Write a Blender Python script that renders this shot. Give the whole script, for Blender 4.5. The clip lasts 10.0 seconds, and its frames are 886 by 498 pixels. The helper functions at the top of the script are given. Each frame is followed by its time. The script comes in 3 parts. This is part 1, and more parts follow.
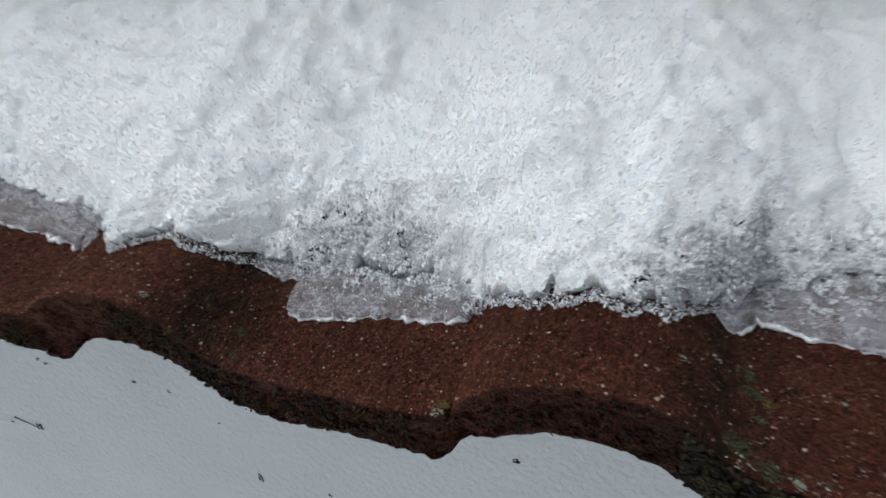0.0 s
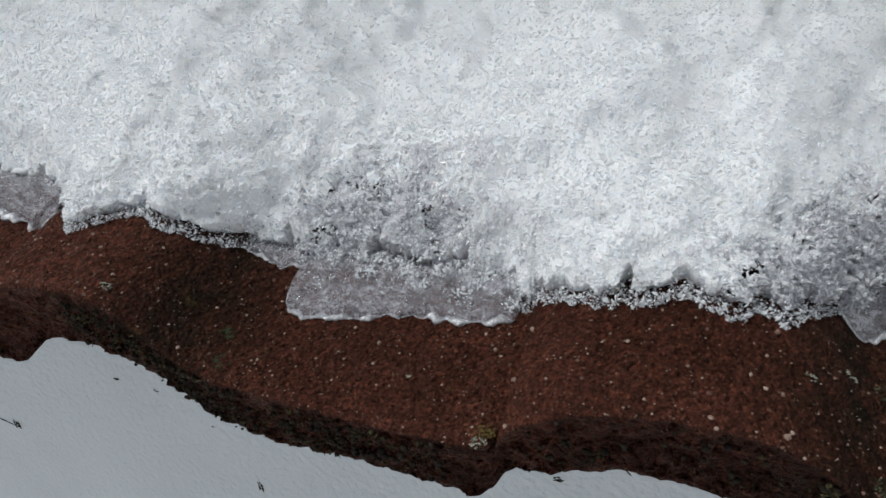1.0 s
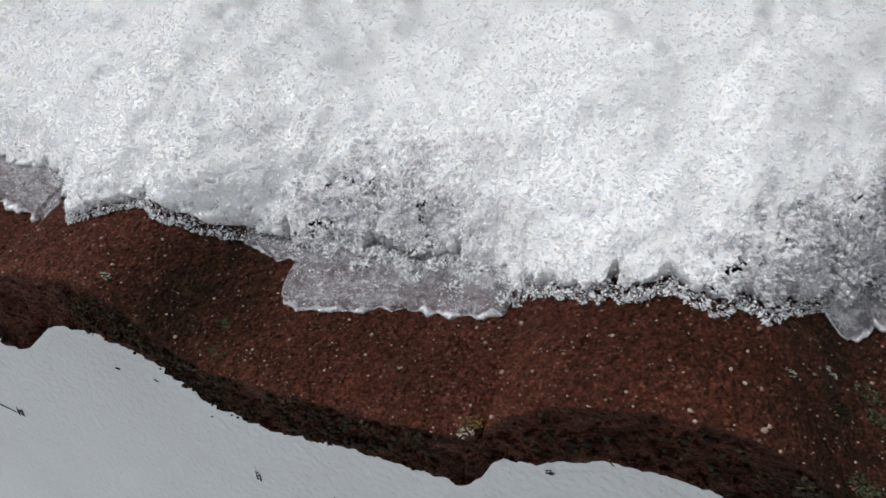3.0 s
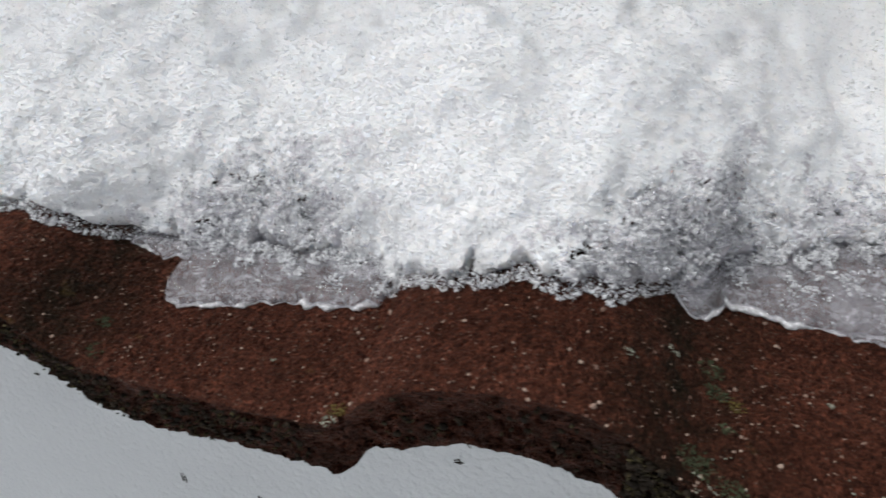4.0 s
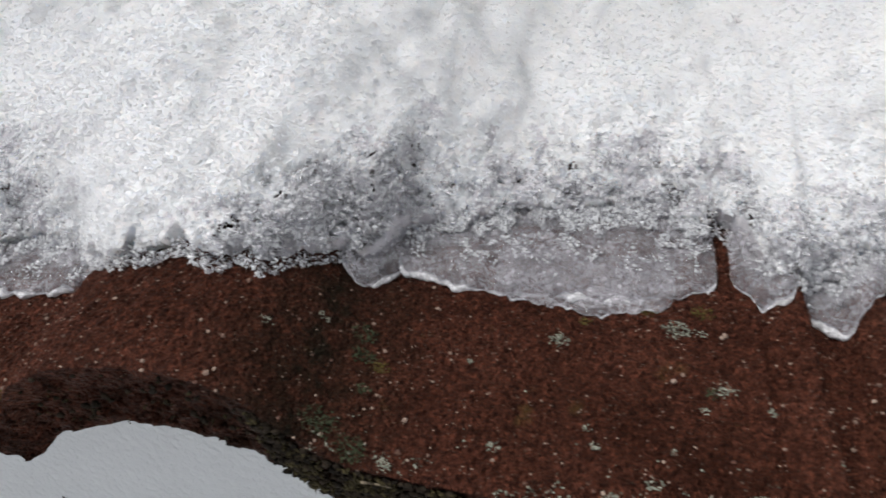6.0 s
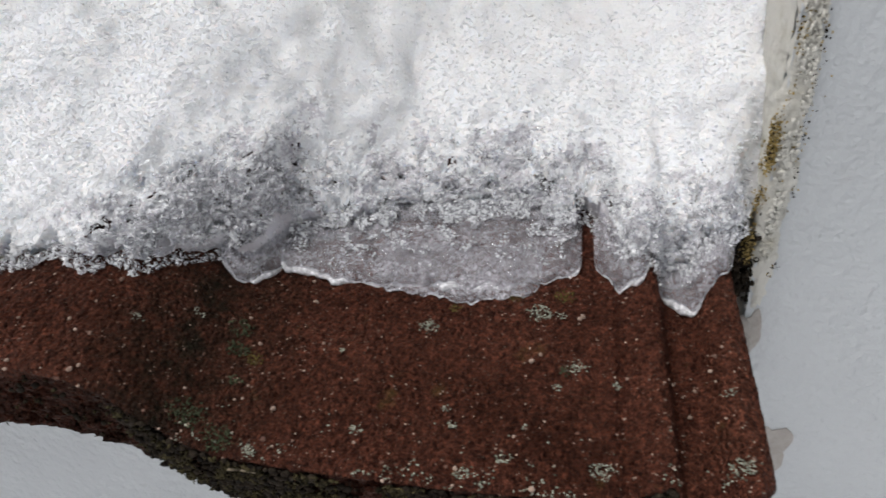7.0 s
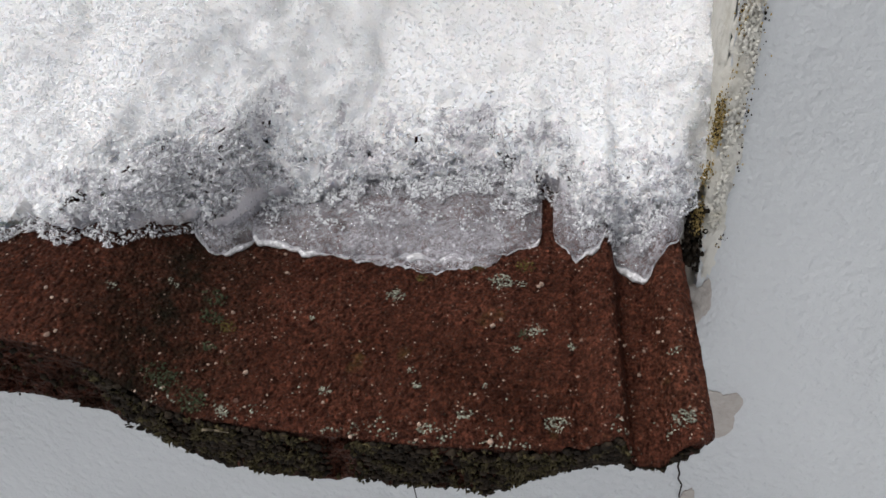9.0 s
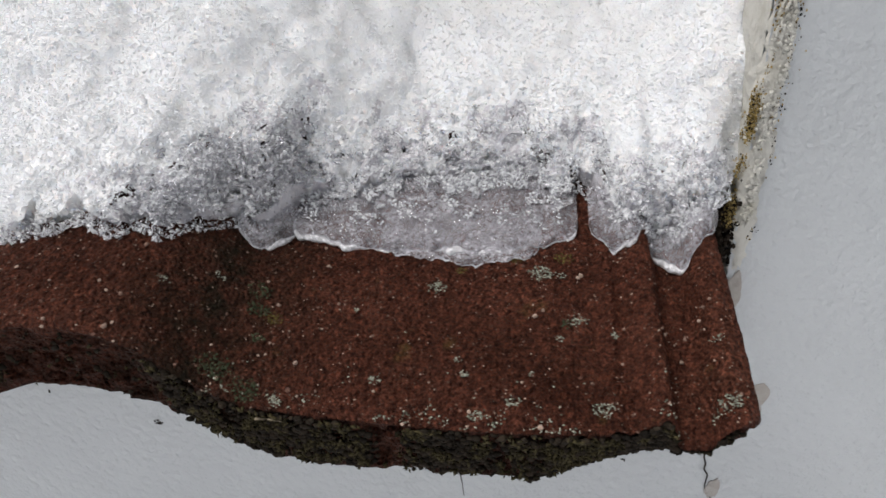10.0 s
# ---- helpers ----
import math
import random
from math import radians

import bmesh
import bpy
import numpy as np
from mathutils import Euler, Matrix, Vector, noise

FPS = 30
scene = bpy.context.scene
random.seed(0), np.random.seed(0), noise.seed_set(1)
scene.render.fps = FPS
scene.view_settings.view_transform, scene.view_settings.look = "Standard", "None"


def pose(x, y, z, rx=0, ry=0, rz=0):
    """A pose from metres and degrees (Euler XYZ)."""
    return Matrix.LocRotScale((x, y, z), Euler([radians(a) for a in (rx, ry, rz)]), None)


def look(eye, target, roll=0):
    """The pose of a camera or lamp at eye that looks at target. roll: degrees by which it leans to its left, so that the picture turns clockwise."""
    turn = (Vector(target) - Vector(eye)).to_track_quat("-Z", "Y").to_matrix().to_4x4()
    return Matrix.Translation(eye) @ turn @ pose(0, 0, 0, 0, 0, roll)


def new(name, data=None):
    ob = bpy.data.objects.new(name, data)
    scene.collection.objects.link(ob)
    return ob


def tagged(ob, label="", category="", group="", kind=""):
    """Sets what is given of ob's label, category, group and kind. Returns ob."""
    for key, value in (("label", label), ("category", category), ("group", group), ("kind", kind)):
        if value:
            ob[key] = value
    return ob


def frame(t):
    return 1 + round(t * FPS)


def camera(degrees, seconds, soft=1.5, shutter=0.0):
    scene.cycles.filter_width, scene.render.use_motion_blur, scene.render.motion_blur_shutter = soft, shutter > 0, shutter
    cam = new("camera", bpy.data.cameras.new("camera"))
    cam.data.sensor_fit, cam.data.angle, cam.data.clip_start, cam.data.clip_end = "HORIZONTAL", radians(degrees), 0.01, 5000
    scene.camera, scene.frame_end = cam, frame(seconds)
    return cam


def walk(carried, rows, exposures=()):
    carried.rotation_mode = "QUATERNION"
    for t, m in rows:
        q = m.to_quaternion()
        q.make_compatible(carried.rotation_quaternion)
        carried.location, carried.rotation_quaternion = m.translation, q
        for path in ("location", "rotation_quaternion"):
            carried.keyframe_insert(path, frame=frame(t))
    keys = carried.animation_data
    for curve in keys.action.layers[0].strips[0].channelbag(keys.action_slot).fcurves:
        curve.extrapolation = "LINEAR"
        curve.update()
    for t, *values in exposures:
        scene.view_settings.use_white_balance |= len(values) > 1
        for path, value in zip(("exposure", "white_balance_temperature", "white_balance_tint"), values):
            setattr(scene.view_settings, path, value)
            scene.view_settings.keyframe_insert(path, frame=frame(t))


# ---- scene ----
cam = camera(67.8, 10.0, shutter=0.5)
METRES, EYE, TILT, LEAN, TURN = 0.35, 1.3, -27.37, 4.18, 18.77
ROWS = [
    (0.0, 0.0, 0.0, 0.0, 0.0, 0.0, -0.0),
    (0.5, -0.0199, 0.1859, 0.0018, -0.04, -1.55, -0.16),
    (1.0, -0.0383, 0.2122, 0.0027, 0.63, -1.85, -0.14),
    (1.5, -0.0477, 0.216, 0.0017, 1.35, -2.84, -0.68),
    (2.0, -0.0428, 0.2093, 0.0074, 1.37, -2.58, -0.93),
    (3.5, 0.0226, 0.1815, -0.0056, 0.51, -2.08, -0.31),
    (4.0, 0.1078, 0.1811, -0.0092, -0.89, -2.12, 0.54),
    (4.5, 0.1814, 0.178, -0.0141, -2.02, -2.18, 1.03),
    (5.0, 0.2774, 0.1798, -0.0234, -3.34, -2.31, 1.5),
    (5.5, 0.3569, 0.1675, -0.0315, -4.34, -2.71, 2.05),
    (7.0, 0.5354, 0.1002, -0.0643, -7.96, -2.4, 4.64),
    (7.5, 0.5666, 0.092, -0.0698, -8.64, -2.51, 4.82),
    (8.0, 0.5697, 0.0945, -0.0795, -9.06, -2.79, 4.43),
    (8.5, 0.5567, 0.0859, -0.0808, -9.39, -3.01, 4.48),
    (9.0, 0.5423, 0.0617, -0.0882, -9.92, -3.23, 4.8),
    (9.5, 0.5174, 0.0527, -0.0939, -10.16, -3.45, 5.11),
    (10.0, 0.4845, 0.0555, -0.0941, -10.33, -3.06, 5.1),
]
walk(cam, [(t, pose(0, 0, EYE, TILT, LEAN, TURN) @ pose(METRES * x, METRES * y, METRES * z, 90 + pitch, roll, yaw)) for t, x, y, z, yaw, pitch, roll in ROWS],
     exposures=[(0.0, -0.31, 6120, 5), (1.0, -0.39, 6225, 6.2), (2.0, -0.25, 6330, 7.5), (4.5, -0.17, 6450, 9.5), (10.0, -0.11, 6560, 11)])

# ---- world and light: an overcast winter day ----
world = bpy.data.worlds.new("overcast_sky")
scene.world = world
world.use_nodes = True
wn, wl = world.node_tree.nodes, world.node_tree.links
sky = wn.new("ShaderNodeTexSky")
sky.sky_type = "NISHITA"
sky.sun_disc = False
sky.sun_elevation, sky.sun_rotation = radians(66), radians(259)
sky.dust_density = 4.0
grey = wn.new("ShaderNodeHueSaturation")
grey.inputs["Saturation"].default_value = 0.22
wl.new(sky.outputs[0], grey.inputs["Color"])
wl.new(grey.outputs[0], wn["Background"].inputs["Color"])
wn["Background"].inputs["Strength"].default_value = 0.135
sun_data = bpy.data.lights.new("sun", "SUN")
sun_data.energy, sun_data.angle, sun_data.color = 2.3, radians(22), (1.0, 0.985, 0.965)
sun = new("sun", sun_data)
sun.matrix_world = look((-1.23, 0.06, 4.0), (0, 0.3, 1.1))


# ---- materials ----
def material(name, rough=0.8, metal=0.0):
    m = bpy.data.materials.new(name)
    m.use_nodes = True
    nt = m.node_tree
    b = nt.nodes["Principled BSDF"]
    b.inputs["Roughness"].default_value, b.inputs["Metallic"].default_value = rough, metal
    return m, nt, b


def tex(nt, scale, detail=4.0, rough=0.55, kind="ShaderNodeTexNoise"):
    c = nt.nodes.new("ShaderNodeTexCoord")
    n = nt.nodes.new(kind)
    n.inputs["Scale"].default_value = scale
    if kind == "ShaderNodeTexNoise":
        n.inputs["Detail"].default_value, n.inputs["Roughness"].default_value = detail, rough
    nt.links.new(c.outputs["Object"], n.inputs["Vector"])
    return n


def ramp(nt, source, stops):
    r = nt.nodes.new("ShaderNodeValToRGB")
    e = r.color_ramp.elements
    for i, (at, col) in enumerate(stops):
        s = e[i] if i < 2 else e.new(at)
        s.position, s.color = at, (*col, 1)
    nt.links.new(source, r.inputs[0])
    return r.outputs[0]


def blend(nt, fac, a, b, mode="MIX"):
    x = nt.nodes.new("ShaderNodeMix")
    x.data_type, x.blend_type = "RGBA", mode
    for socket, v in ((0, fac), (6, a), (7, b)):
        if isinstance(v, (int, float)):
            x.inputs[socket].default_value = v
        elif isinstance(v, tuple):
            x.inputs[socket].default_value = (*v, 1)
        else:
            nt.links.new(v, x.inputs[socket])
    return x.outputs[2]


def bump(nt, b, source, strength, distance, under=None):
    n = nt.nodes.new("ShaderNodeBump")
    n.inputs["Strength"].default_value, n.inputs["Distance"].default_value = strength, distance
    nt.links.new(source, n.inputs["Height"])
    if under:
        nt.links.new(under, n.inputs["Normal"])
    nt.links.new(n.outputs[0], b.inputs["Normal"])
    return n.outputs[0]


BW = [(0.0, (0, 0, 0)), (1.0, (1, 1, 1))]


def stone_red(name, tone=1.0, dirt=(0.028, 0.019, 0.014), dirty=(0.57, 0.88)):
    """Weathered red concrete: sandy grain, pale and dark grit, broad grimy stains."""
    m, nt, b = material(name, 0.78)
    b.inputs["Specular IOR Level"].default_value = 0.08
    broad = tex(nt, 14, 5).outputs[0]
    base = ramp(nt, broad, [(0.25, (0.085 * tone, 0.028 * tone, 0.016 * tone)), (0.55, (0.165 * tone, 0.057 * tone, 0.036 * tone)), (0.8, (0.235 * tone, 0.092 * tone, 0.058 * tone))])
    grain = tex(nt, 900, 3).outputs[0]
    base = blend(nt, 0.85, base, ramp(nt, grain, [(0.3, (0.25, 0.24, 0.23)), (0.7, (1.5, 1.45, 1.4))]), "MULTIPLY")
    base = blend(nt, 0.9, base, ramp(nt, tex(nt, 330, 4, 0.65).outputs[0], [(0.36, (0.55, 0.54, 0.54)), (0.52, (1.0, 1.0, 1.0)), (0.68, (1.75, 1.68, 1.62))]), "MULTIPLY")
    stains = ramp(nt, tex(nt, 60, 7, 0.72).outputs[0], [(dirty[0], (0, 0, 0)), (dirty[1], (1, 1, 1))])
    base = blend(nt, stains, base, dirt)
    c = nt.nodes.new("ShaderNodeTexCoord")
    sep = nt.nodes.new("ShaderNodeSeparateXYZ")
    nt.links.new(c.outputs["Object"], sep.inputs[0])
    along = nt.nodes.new("ShaderNodeMath")
    along.operation = "MULTIPLY_ADD"
    along.inputs[1].default_value, along.inputs[2].default_value = 1 / 0.2654, 0.1037 / 0.2654 + 10
    nt.links.new(sep.outputs[0], along.inputs[0])
    part_of = nt.nodes.new("ShaderNodeMath")
    part_of.operation = "FRACT"
    nt.links.new(along.outputs[0], part_of.inputs[0])
    # Darkens the valley beside each roll towards near black, broken by noise.
    channel = ramp(nt, part_of.outputs[0], [(0.36, (0, 0, 0)), (0.66, (0, 0, 0)), (0.50, (1, 1, 1))])
    channel = blend(nt, 1.0, channel, ramp(nt, tex(nt, 120, 6, 0.7).outputs[0], [(0.32, (0.15, 0.15, 0.15)), (0.62, (0.95, 0.95, 0.95))]), "MULTIPLY")
    base = blend(nt, channel, base, (0.012, 0.011, 0.006))
    ochre = ramp(nt, tex(nt, 55, 3).outputs[0], [(0.66, (0, 0, 0)), (0.78, (0.5, 0.5, 0.5))])
    base = blend(nt, ochre, base, (0.17, 0.11, 0.035))
    v = tex(nt, 520, kind="ShaderNodeTexVoronoi")
    grit = ramp(nt, v.outputs["Distance"], [(0.10, (1, 1, 1)), (0.22, (0, 0, 0))])
    few = ramp(nt, tex(nt, 210, 1).outputs[0], [(0.57, (0, 0, 0)), (0.64, (0.8, 0.8, 0.8))])
    pick = blend(nt, 1.0, grit, few, "MULTIPLY")
    base = blend(nt, pick, base, (0.36, 0.27, 0.21))
    nt.links.new(base, b.inputs["Base Color"])
    nt.links.new(ramp(nt, tex(nt, 60, 4).outputs[0], [(0.3, (0.45, 0.45, 0.45)), (0.7, (0.9, 0.9, 0.9))]), b.inputs["Roughness"])
    n1 = bump(nt, b, tex(nt, 300, 5, 0.7).outputs[0], 1.0, 0.0055)
    n2 = bump(nt, b, tex(nt, 760, 3).outputs[0], 1.0, 0.0024, n1)
    pebble = ramp(nt, tex(nt, 480, kind="ShaderNodeTexVoronoi").outputs["Distance"], [(0.05, (1, 1, 1)), (0.65, (0, 0, 0))])
    bump(nt, b, pebble, 0.9, 0.0022, n2)
    return m


tile_red = stone_red("weathered_red_tile", 0.72)
# Front faces: grime, with the shade of a downward face put into the colour.
tile_grime_shade = stone_red("grimy_shaded_broken_edge", 0.60, (0.016, 0.012, 0.009), (0.44, 0.74))


def snow_material(name, dull, light):
    m, nt, b = material(name, 0.6)
    b.inputs["Subsurface Weight"].default_value = 0.75
    b.inputs["Subsurface Radius"].default_value = (0.0040, 0.0044, 0.0048)
    b.inputs["Subsurface Scale"].default_value = 1.0
    col = ramp(nt, tex(nt, 40, 5).outputs[0], [(0.3, dull), (0.7, light)])
    nt.links.new(col, b.inputs["Base Color"])
    nt.links.new(ramp(nt, tex(nt, 700, 2).outputs[0], [(0.35, (0.7, 0.7, 0.7)), (0.66, (0.2, 0.2, 0.2))]), b.inputs["Roughness"])
    n1 = bump(nt, b, tex(nt, 420, 4, 0.6).outputs[0], 0.5, 0.0016)
    bump(nt, b, tex(nt, 900, kind="ShaderNodeTexVoronoi").outputs["Distance"], 0.25, 0.0008, n1)
    return m


def crystal_material(name, rough, share):
    """Loose snow grains: white, half letting the light through, some with glinting faces."""
    m, nt, b = material(name, rough)
    g = nt.nodes.new("ShaderNodeNewGeometry")
    b.inputs["IOR"].default_value = 1.31
    nt.links.new(ramp(nt, g.outputs["Random Per Island"], [(0.0, (0.90, 0.91, 0.925)), (1.0, (0.985, 0.985, 0.985))]), b.inputs["Base Color"])
    nt.links.new(ramp(nt, g.outputs["Random Per Island"], [(0.60, (0.65, 0.65, 0.65)), (0.80, (0.10, 0.10, 0.10))]), b.inputs["Roughness"])
    t = nt.nodes.new("ShaderNodeBsdfTranslucent")
    t.inputs["Color"].default_value = (0.97, 0.975, 0.985, 1)
    mix = nt.nodes.new("ShaderNodeMixShader")
    mix.inputs[0].default_value = share
    nt.links.new(b.outputs[0], mix.inputs[1])
    nt.links.new(t.outputs[0], mix.inputs[2])
    nt.links.new(mix.outputs[0], nt.nodes["Material Output"].inputs["Surface"])
    return m


def ice_material(name, milk, clear, paint=(0.64, 0.62, 0.66)):
    """Wet ice: part clear, part milky with frozen air, glossy skin."""
    m, nt, b = material(name, 0.12)
    out = nt.nodes["Material Output"]
    b.inputs["IOR"].default_value = 1.31
    streak = tex(nt, 90, 6, 0.65)
    flow = nt.nodes.new("ShaderNodeMapping")
    flow.inputs["Scale"].default_value = (0.7, 1.3, 1.3)
    nt.links.new(streak.inputs["Vector"].links[0].from_socket, flow.inputs["Vector"])
    nt.links.new(flow.outputs[0], streak.inputs["Vector"])
    b.inputs["Base Color"].default_value = (*paint, 1)
    nt.links.new(ramp(nt, tex(nt, 300, 3).outputs[0], [(0.3, (0.05, 0.05, 0.05)), (0.75, (0.35, 0.35, 0.35))]), b.inputs["Roughness"])
    n1 = bump(nt, b, tex(nt, 110, 4, 0.55).outputs[0], 0.8, 0.005)
    n2 = bump(nt, b, tex(nt, 420, 4).outputs[0], 0.5, 0.0012, n1)
    glass = nt.nodes.new("ShaderNodeBsdfGlass")
    glass.inputs["IOR"].default_value, glass.inputs["Roughness"].default_value = 1.31, 0.03
    nt.links.new(n2, glass.inputs["Normal"])
    through_it = nt.nodes.new("ShaderNodeBsdfTransparent")
    through_it.inputs["Color"].default_value = (0.86, 0.86, 0.89, 1)
    a = nt.nodes.new("ShaderNodeMixShader")
    a.inputs[0].default_value = clear
    nt.links.new(glass.outputs[0], a.inputs[1])
    nt.links.new(through_it.outputs[0], a.inputs[2])
    mix = nt.nodes.new("ShaderNodeMixShader")
    fine = ramp(nt, tex(nt, 500, 4, 0.7).outputs[0], [(0.38, (0.55,) * 3), (0.58, (1.0,) * 3), (0.70, (2.0,) * 3)])
    f = blend(nt, 1.0, ramp(nt, streak.outputs[0], [(0.3, (milk * 0.55,) * 3), (0.7, (min(1.0, milk * 1.45),) * 3)]), fine, "MULTIPLY")
    nt.links.new(f, mix.inputs[0])
    nt.links.new(a.outputs[0], mix.inputs[1])
    nt.links.new(b.outputs[0], mix.inputs[2])
    nt.links.new(mix.outputs[0], out.inputs["Surface"])
    return m


snow_white = snow_material("granular_white_snow", (0.85, 0.86, 0.875), (0.91, 0.912, 0.918))
# Soaked edge snow; its grey also paints shade into the dent near x=-0.16.
snow_slush_shade = snow_material("water_soaked_shaded_snow", (0.56, 0.545, 0.575), (0.72, 0.705, 0.735))
crystal_white = crystal_material("bright_snow_crystals", 0.4, 0.5)
ice_clear = ice_material("grey_melting_ice", 0.36, 0.40)
ice_crumb = ice_material("wet_ice_grains", 0.50, 0.45, (0.86, 0.86, 0.88))
# Whiter mix: the highlight along each rim is put into its milkiness.
ice_rim = ice_material("ice_rim_highlight", 0.80, 0.30, (0.86, 0.86, 0.88))


def paint_material(name, col, dark, dirt_at=(0.62, 0.85)):
    m, nt, b = material(name, 0.62)
    base = blend(nt, ramp(nt, tex(nt, 9, 5).outputs[0], [(0.3, (0, 0, 0)), (0.7, (1, 1, 1))]), tuple(c * 0.93 for c in col), col)
    base = blend(nt, ramp(nt, tex(nt, 70, 6, 0.7).outputs[0], [(dirt_at[0], (0, 0, 0)), (dirt_at[1], (0.5, 0.5, 0.5))]), base, dark)
    nt.links.new(base, b.inputs["Base Color"])
    n1 = bump(nt, b, tex(nt, 190, 3, 0.5).outputs[0], 0.75, 0.0035)
    bump(nt, b, tex(nt, 420, 4).outputs[0], 0.3, 0.001, n1)
    return m


wall_paint = paint_material("white_wall_paint", (0.545, 0.568, 0.580), (0.47, 0.47, 0.47))
plaster_raw = paint_material("bare_grey_plaster", (0.40, 0.37, 0.34), (0.25, 0.22, 0.19), (0.45, 0.7))
bead_paint = paint_material("crumbling_edge_paint", (0.60, 0.585, 0.53), (0.28, 0.25, 0.17), (0.50, 0.70))


def speck_material(name, a, b2, rough=0.9):
    """Small natural growths: every island takes its own tone between two."""
    m, nt, b = material(name, rough)
    b.inputs["Specular IOR Level"].default_value = 0.12
    g = nt.nodes.new("ShaderNodeNewGeometry")
    tone = ramp(nt, g.outputs["Random Per Island"], [(0.0, a), (1.0, b2)])
    tone = blend(nt, 0.6, tone, ramp(nt, tex(nt, 800, 2).outputs[0], [(0.3, (0.5, 0.5, 0.5)), (0.7, (1.3, 1.3, 1.3))]), "MULTIPLY")
    nt.links.new(tone, b.inputs["Base Color"])
    return m


moss_mat = speck_material("dark_moss", (0.010, 0.008, 0.004), (0.078, 0.064, 0.030))
cushion_mat = speck_material("green_moss", (0.016, 0.020, 0.009), (0.085, 0.095, 0.055))
lichen_mat = speck_material("pale_lichen", (0.10, 0.105, 0.080), (0.33, 0.33, 0.27))
grit_mat = speck_material("pale_grit", (0.10, 0.042, 0.030), (0.40, 0.30, 0.24), 0.6)
# Real dark dirt, and the shade painted into the gap beside the tile.
dirt_shade_mat = speck_material("dark_dirt_and_shade", (0.009, 0.007, 0.005), (0.034, 0.025, 0.017))
mould_mat = speck_material("ochre_mould", (0.14, 0.095, 0.025), (0.48, 0.36, 0.15))
algae_mat = speck_material("olive_algae", (0.045, 0.034, 0.010), (0.15, 0.11, 0.035))
straw_mat = speck_material("dry_stalk", (0.07, 0.055, 0.035), (0.30, 0.25, 0.18))


# ---- building helpers ----
def mesh_from(name, verts, faces, mats, smooth=True, slots=None):
    me = bpy.data.meshes.new(name)
    me.from_pydata([tuple(v) for v in verts], [], [tuple(f) for f in faces])
    for m in mats:
        me.materials.append(m)
    if smooth:
        me.polygons.foreach_set("use_smooth", [True] * len(me.polygons))
    if slots is not None:
        me.polygons.foreach_set("material_index", slots)
    me.update()
    return me


def thing(name, verts, faces, mats, label, category, group="", kind="", smooth=True, slots=None):
    return tagged(new(name, mesh_from(name, verts, faces, mats, smooth, slots)), label, category, group, kind)


def part(name, verts, faces, mats, parent, label="", smooth=True, kind=""):
    ob = new(name, mesh_from(name, verts, faces, mats, smooth))
    ob.parent = parent
    return tagged(ob, label, kind=kind)


def grid_faces(nu, nv, flip=False):
    i, j = np.meshgrid(np.arange(nu - 1), np.arange(nv - 1), indexing="ij")
    a = (i * nv + j).ravel()
    f = np.stack([a, a + nv, a + nv + 1, a + 1], 1)
    return f[:, ::-1].tolist() if flip else f.tolist()


def box_bm(bm, x0, x1, y0, y1, z0, z1):
    vs = [bm.verts.new((x, y, z)) for x in (x0, x1) for y in (y0, y1) for z in (z0, z1)]
    for q in ((0, 1, 3, 2), (4, 6, 7, 5), (0, 4, 5, 1), (2, 3, 7, 6), (0, 2, 6, 4), (1, 5, 7, 3)):
        bm.faces.new([vs[i] for i in q])


def structure(name, boxes, mat, label, category):
    bm = bmesh.new()
    for b in boxes:
        box_bm(bm, *b)
    me = bpy.data.meshes.new(name)
    bm.to_mesh(me)
    bm.free()
    me.materials.append(mat)
    return tagged(new(name, me), label, category, kind="structure")


def n3(x, y, z, s, seed=0.0):
    return noise.noise(Vector((x * s + seed, y * s - seed * 0.7, z * s + seed * 1.3)))


def fbm(x, y, z, s, seed=0.0, octaves=3):
    return sum(n3(x, y, z, s * 2 ** k, seed + 7.3 * k) / 2 ** k for k in range(octaves))


def blob_template():
    bm = bmesh.new()
    bmesh.ops.create_icosphere(bm, subdivisions=1, radius=1.0)
    vs = np.array([v.co[:] for v in bm.verts])
    fs = [[v.index for v in f.verts] for f in bm.faces]
    bm.free()
    return vs, fs


BLOB_V, BLOB_F = blob_template()


def blobs(items, rng, jag=0.3):
    """Joined irregular grains: items are (x, y, z, rx, ry, rz) each."""
    verts, faces = [], []
    F = np.array(BLOB_F)
    for k, (x, y, z, a, b, c) in enumerate(items):
        q = rng.normal(size=4)
        q /= np.linalg.norm(q)
        w, i, j, l = q
        R = np.array([[1 - 2 * (j * j + l * l), 2 * (i * j - l * w), 2 * (i * l + j * w)], [2 * (i * j + l * w), 1 - 2 * (i * i + l * l), 2 * (j * l - i * w)], [2 * (i * l - j * w), 2 * (j * l + i * w), 1 - 2 * (i * i + j * j)]])
        v = (BLOB_V * (1 + jag * rng.uniform(-1, 1, (len(BLOB_V), 1)))) @ R.T * (a, b, c) + (x, y, z)
        verts.append(v)
        faces.append(F + k * len(BLOB_V))
    return np.concatenate(verts), np.concatenate(faces).tolist()


# ---- the sill's tiles as a surface ----
EAVE, RISE = 0.2296, 0.26
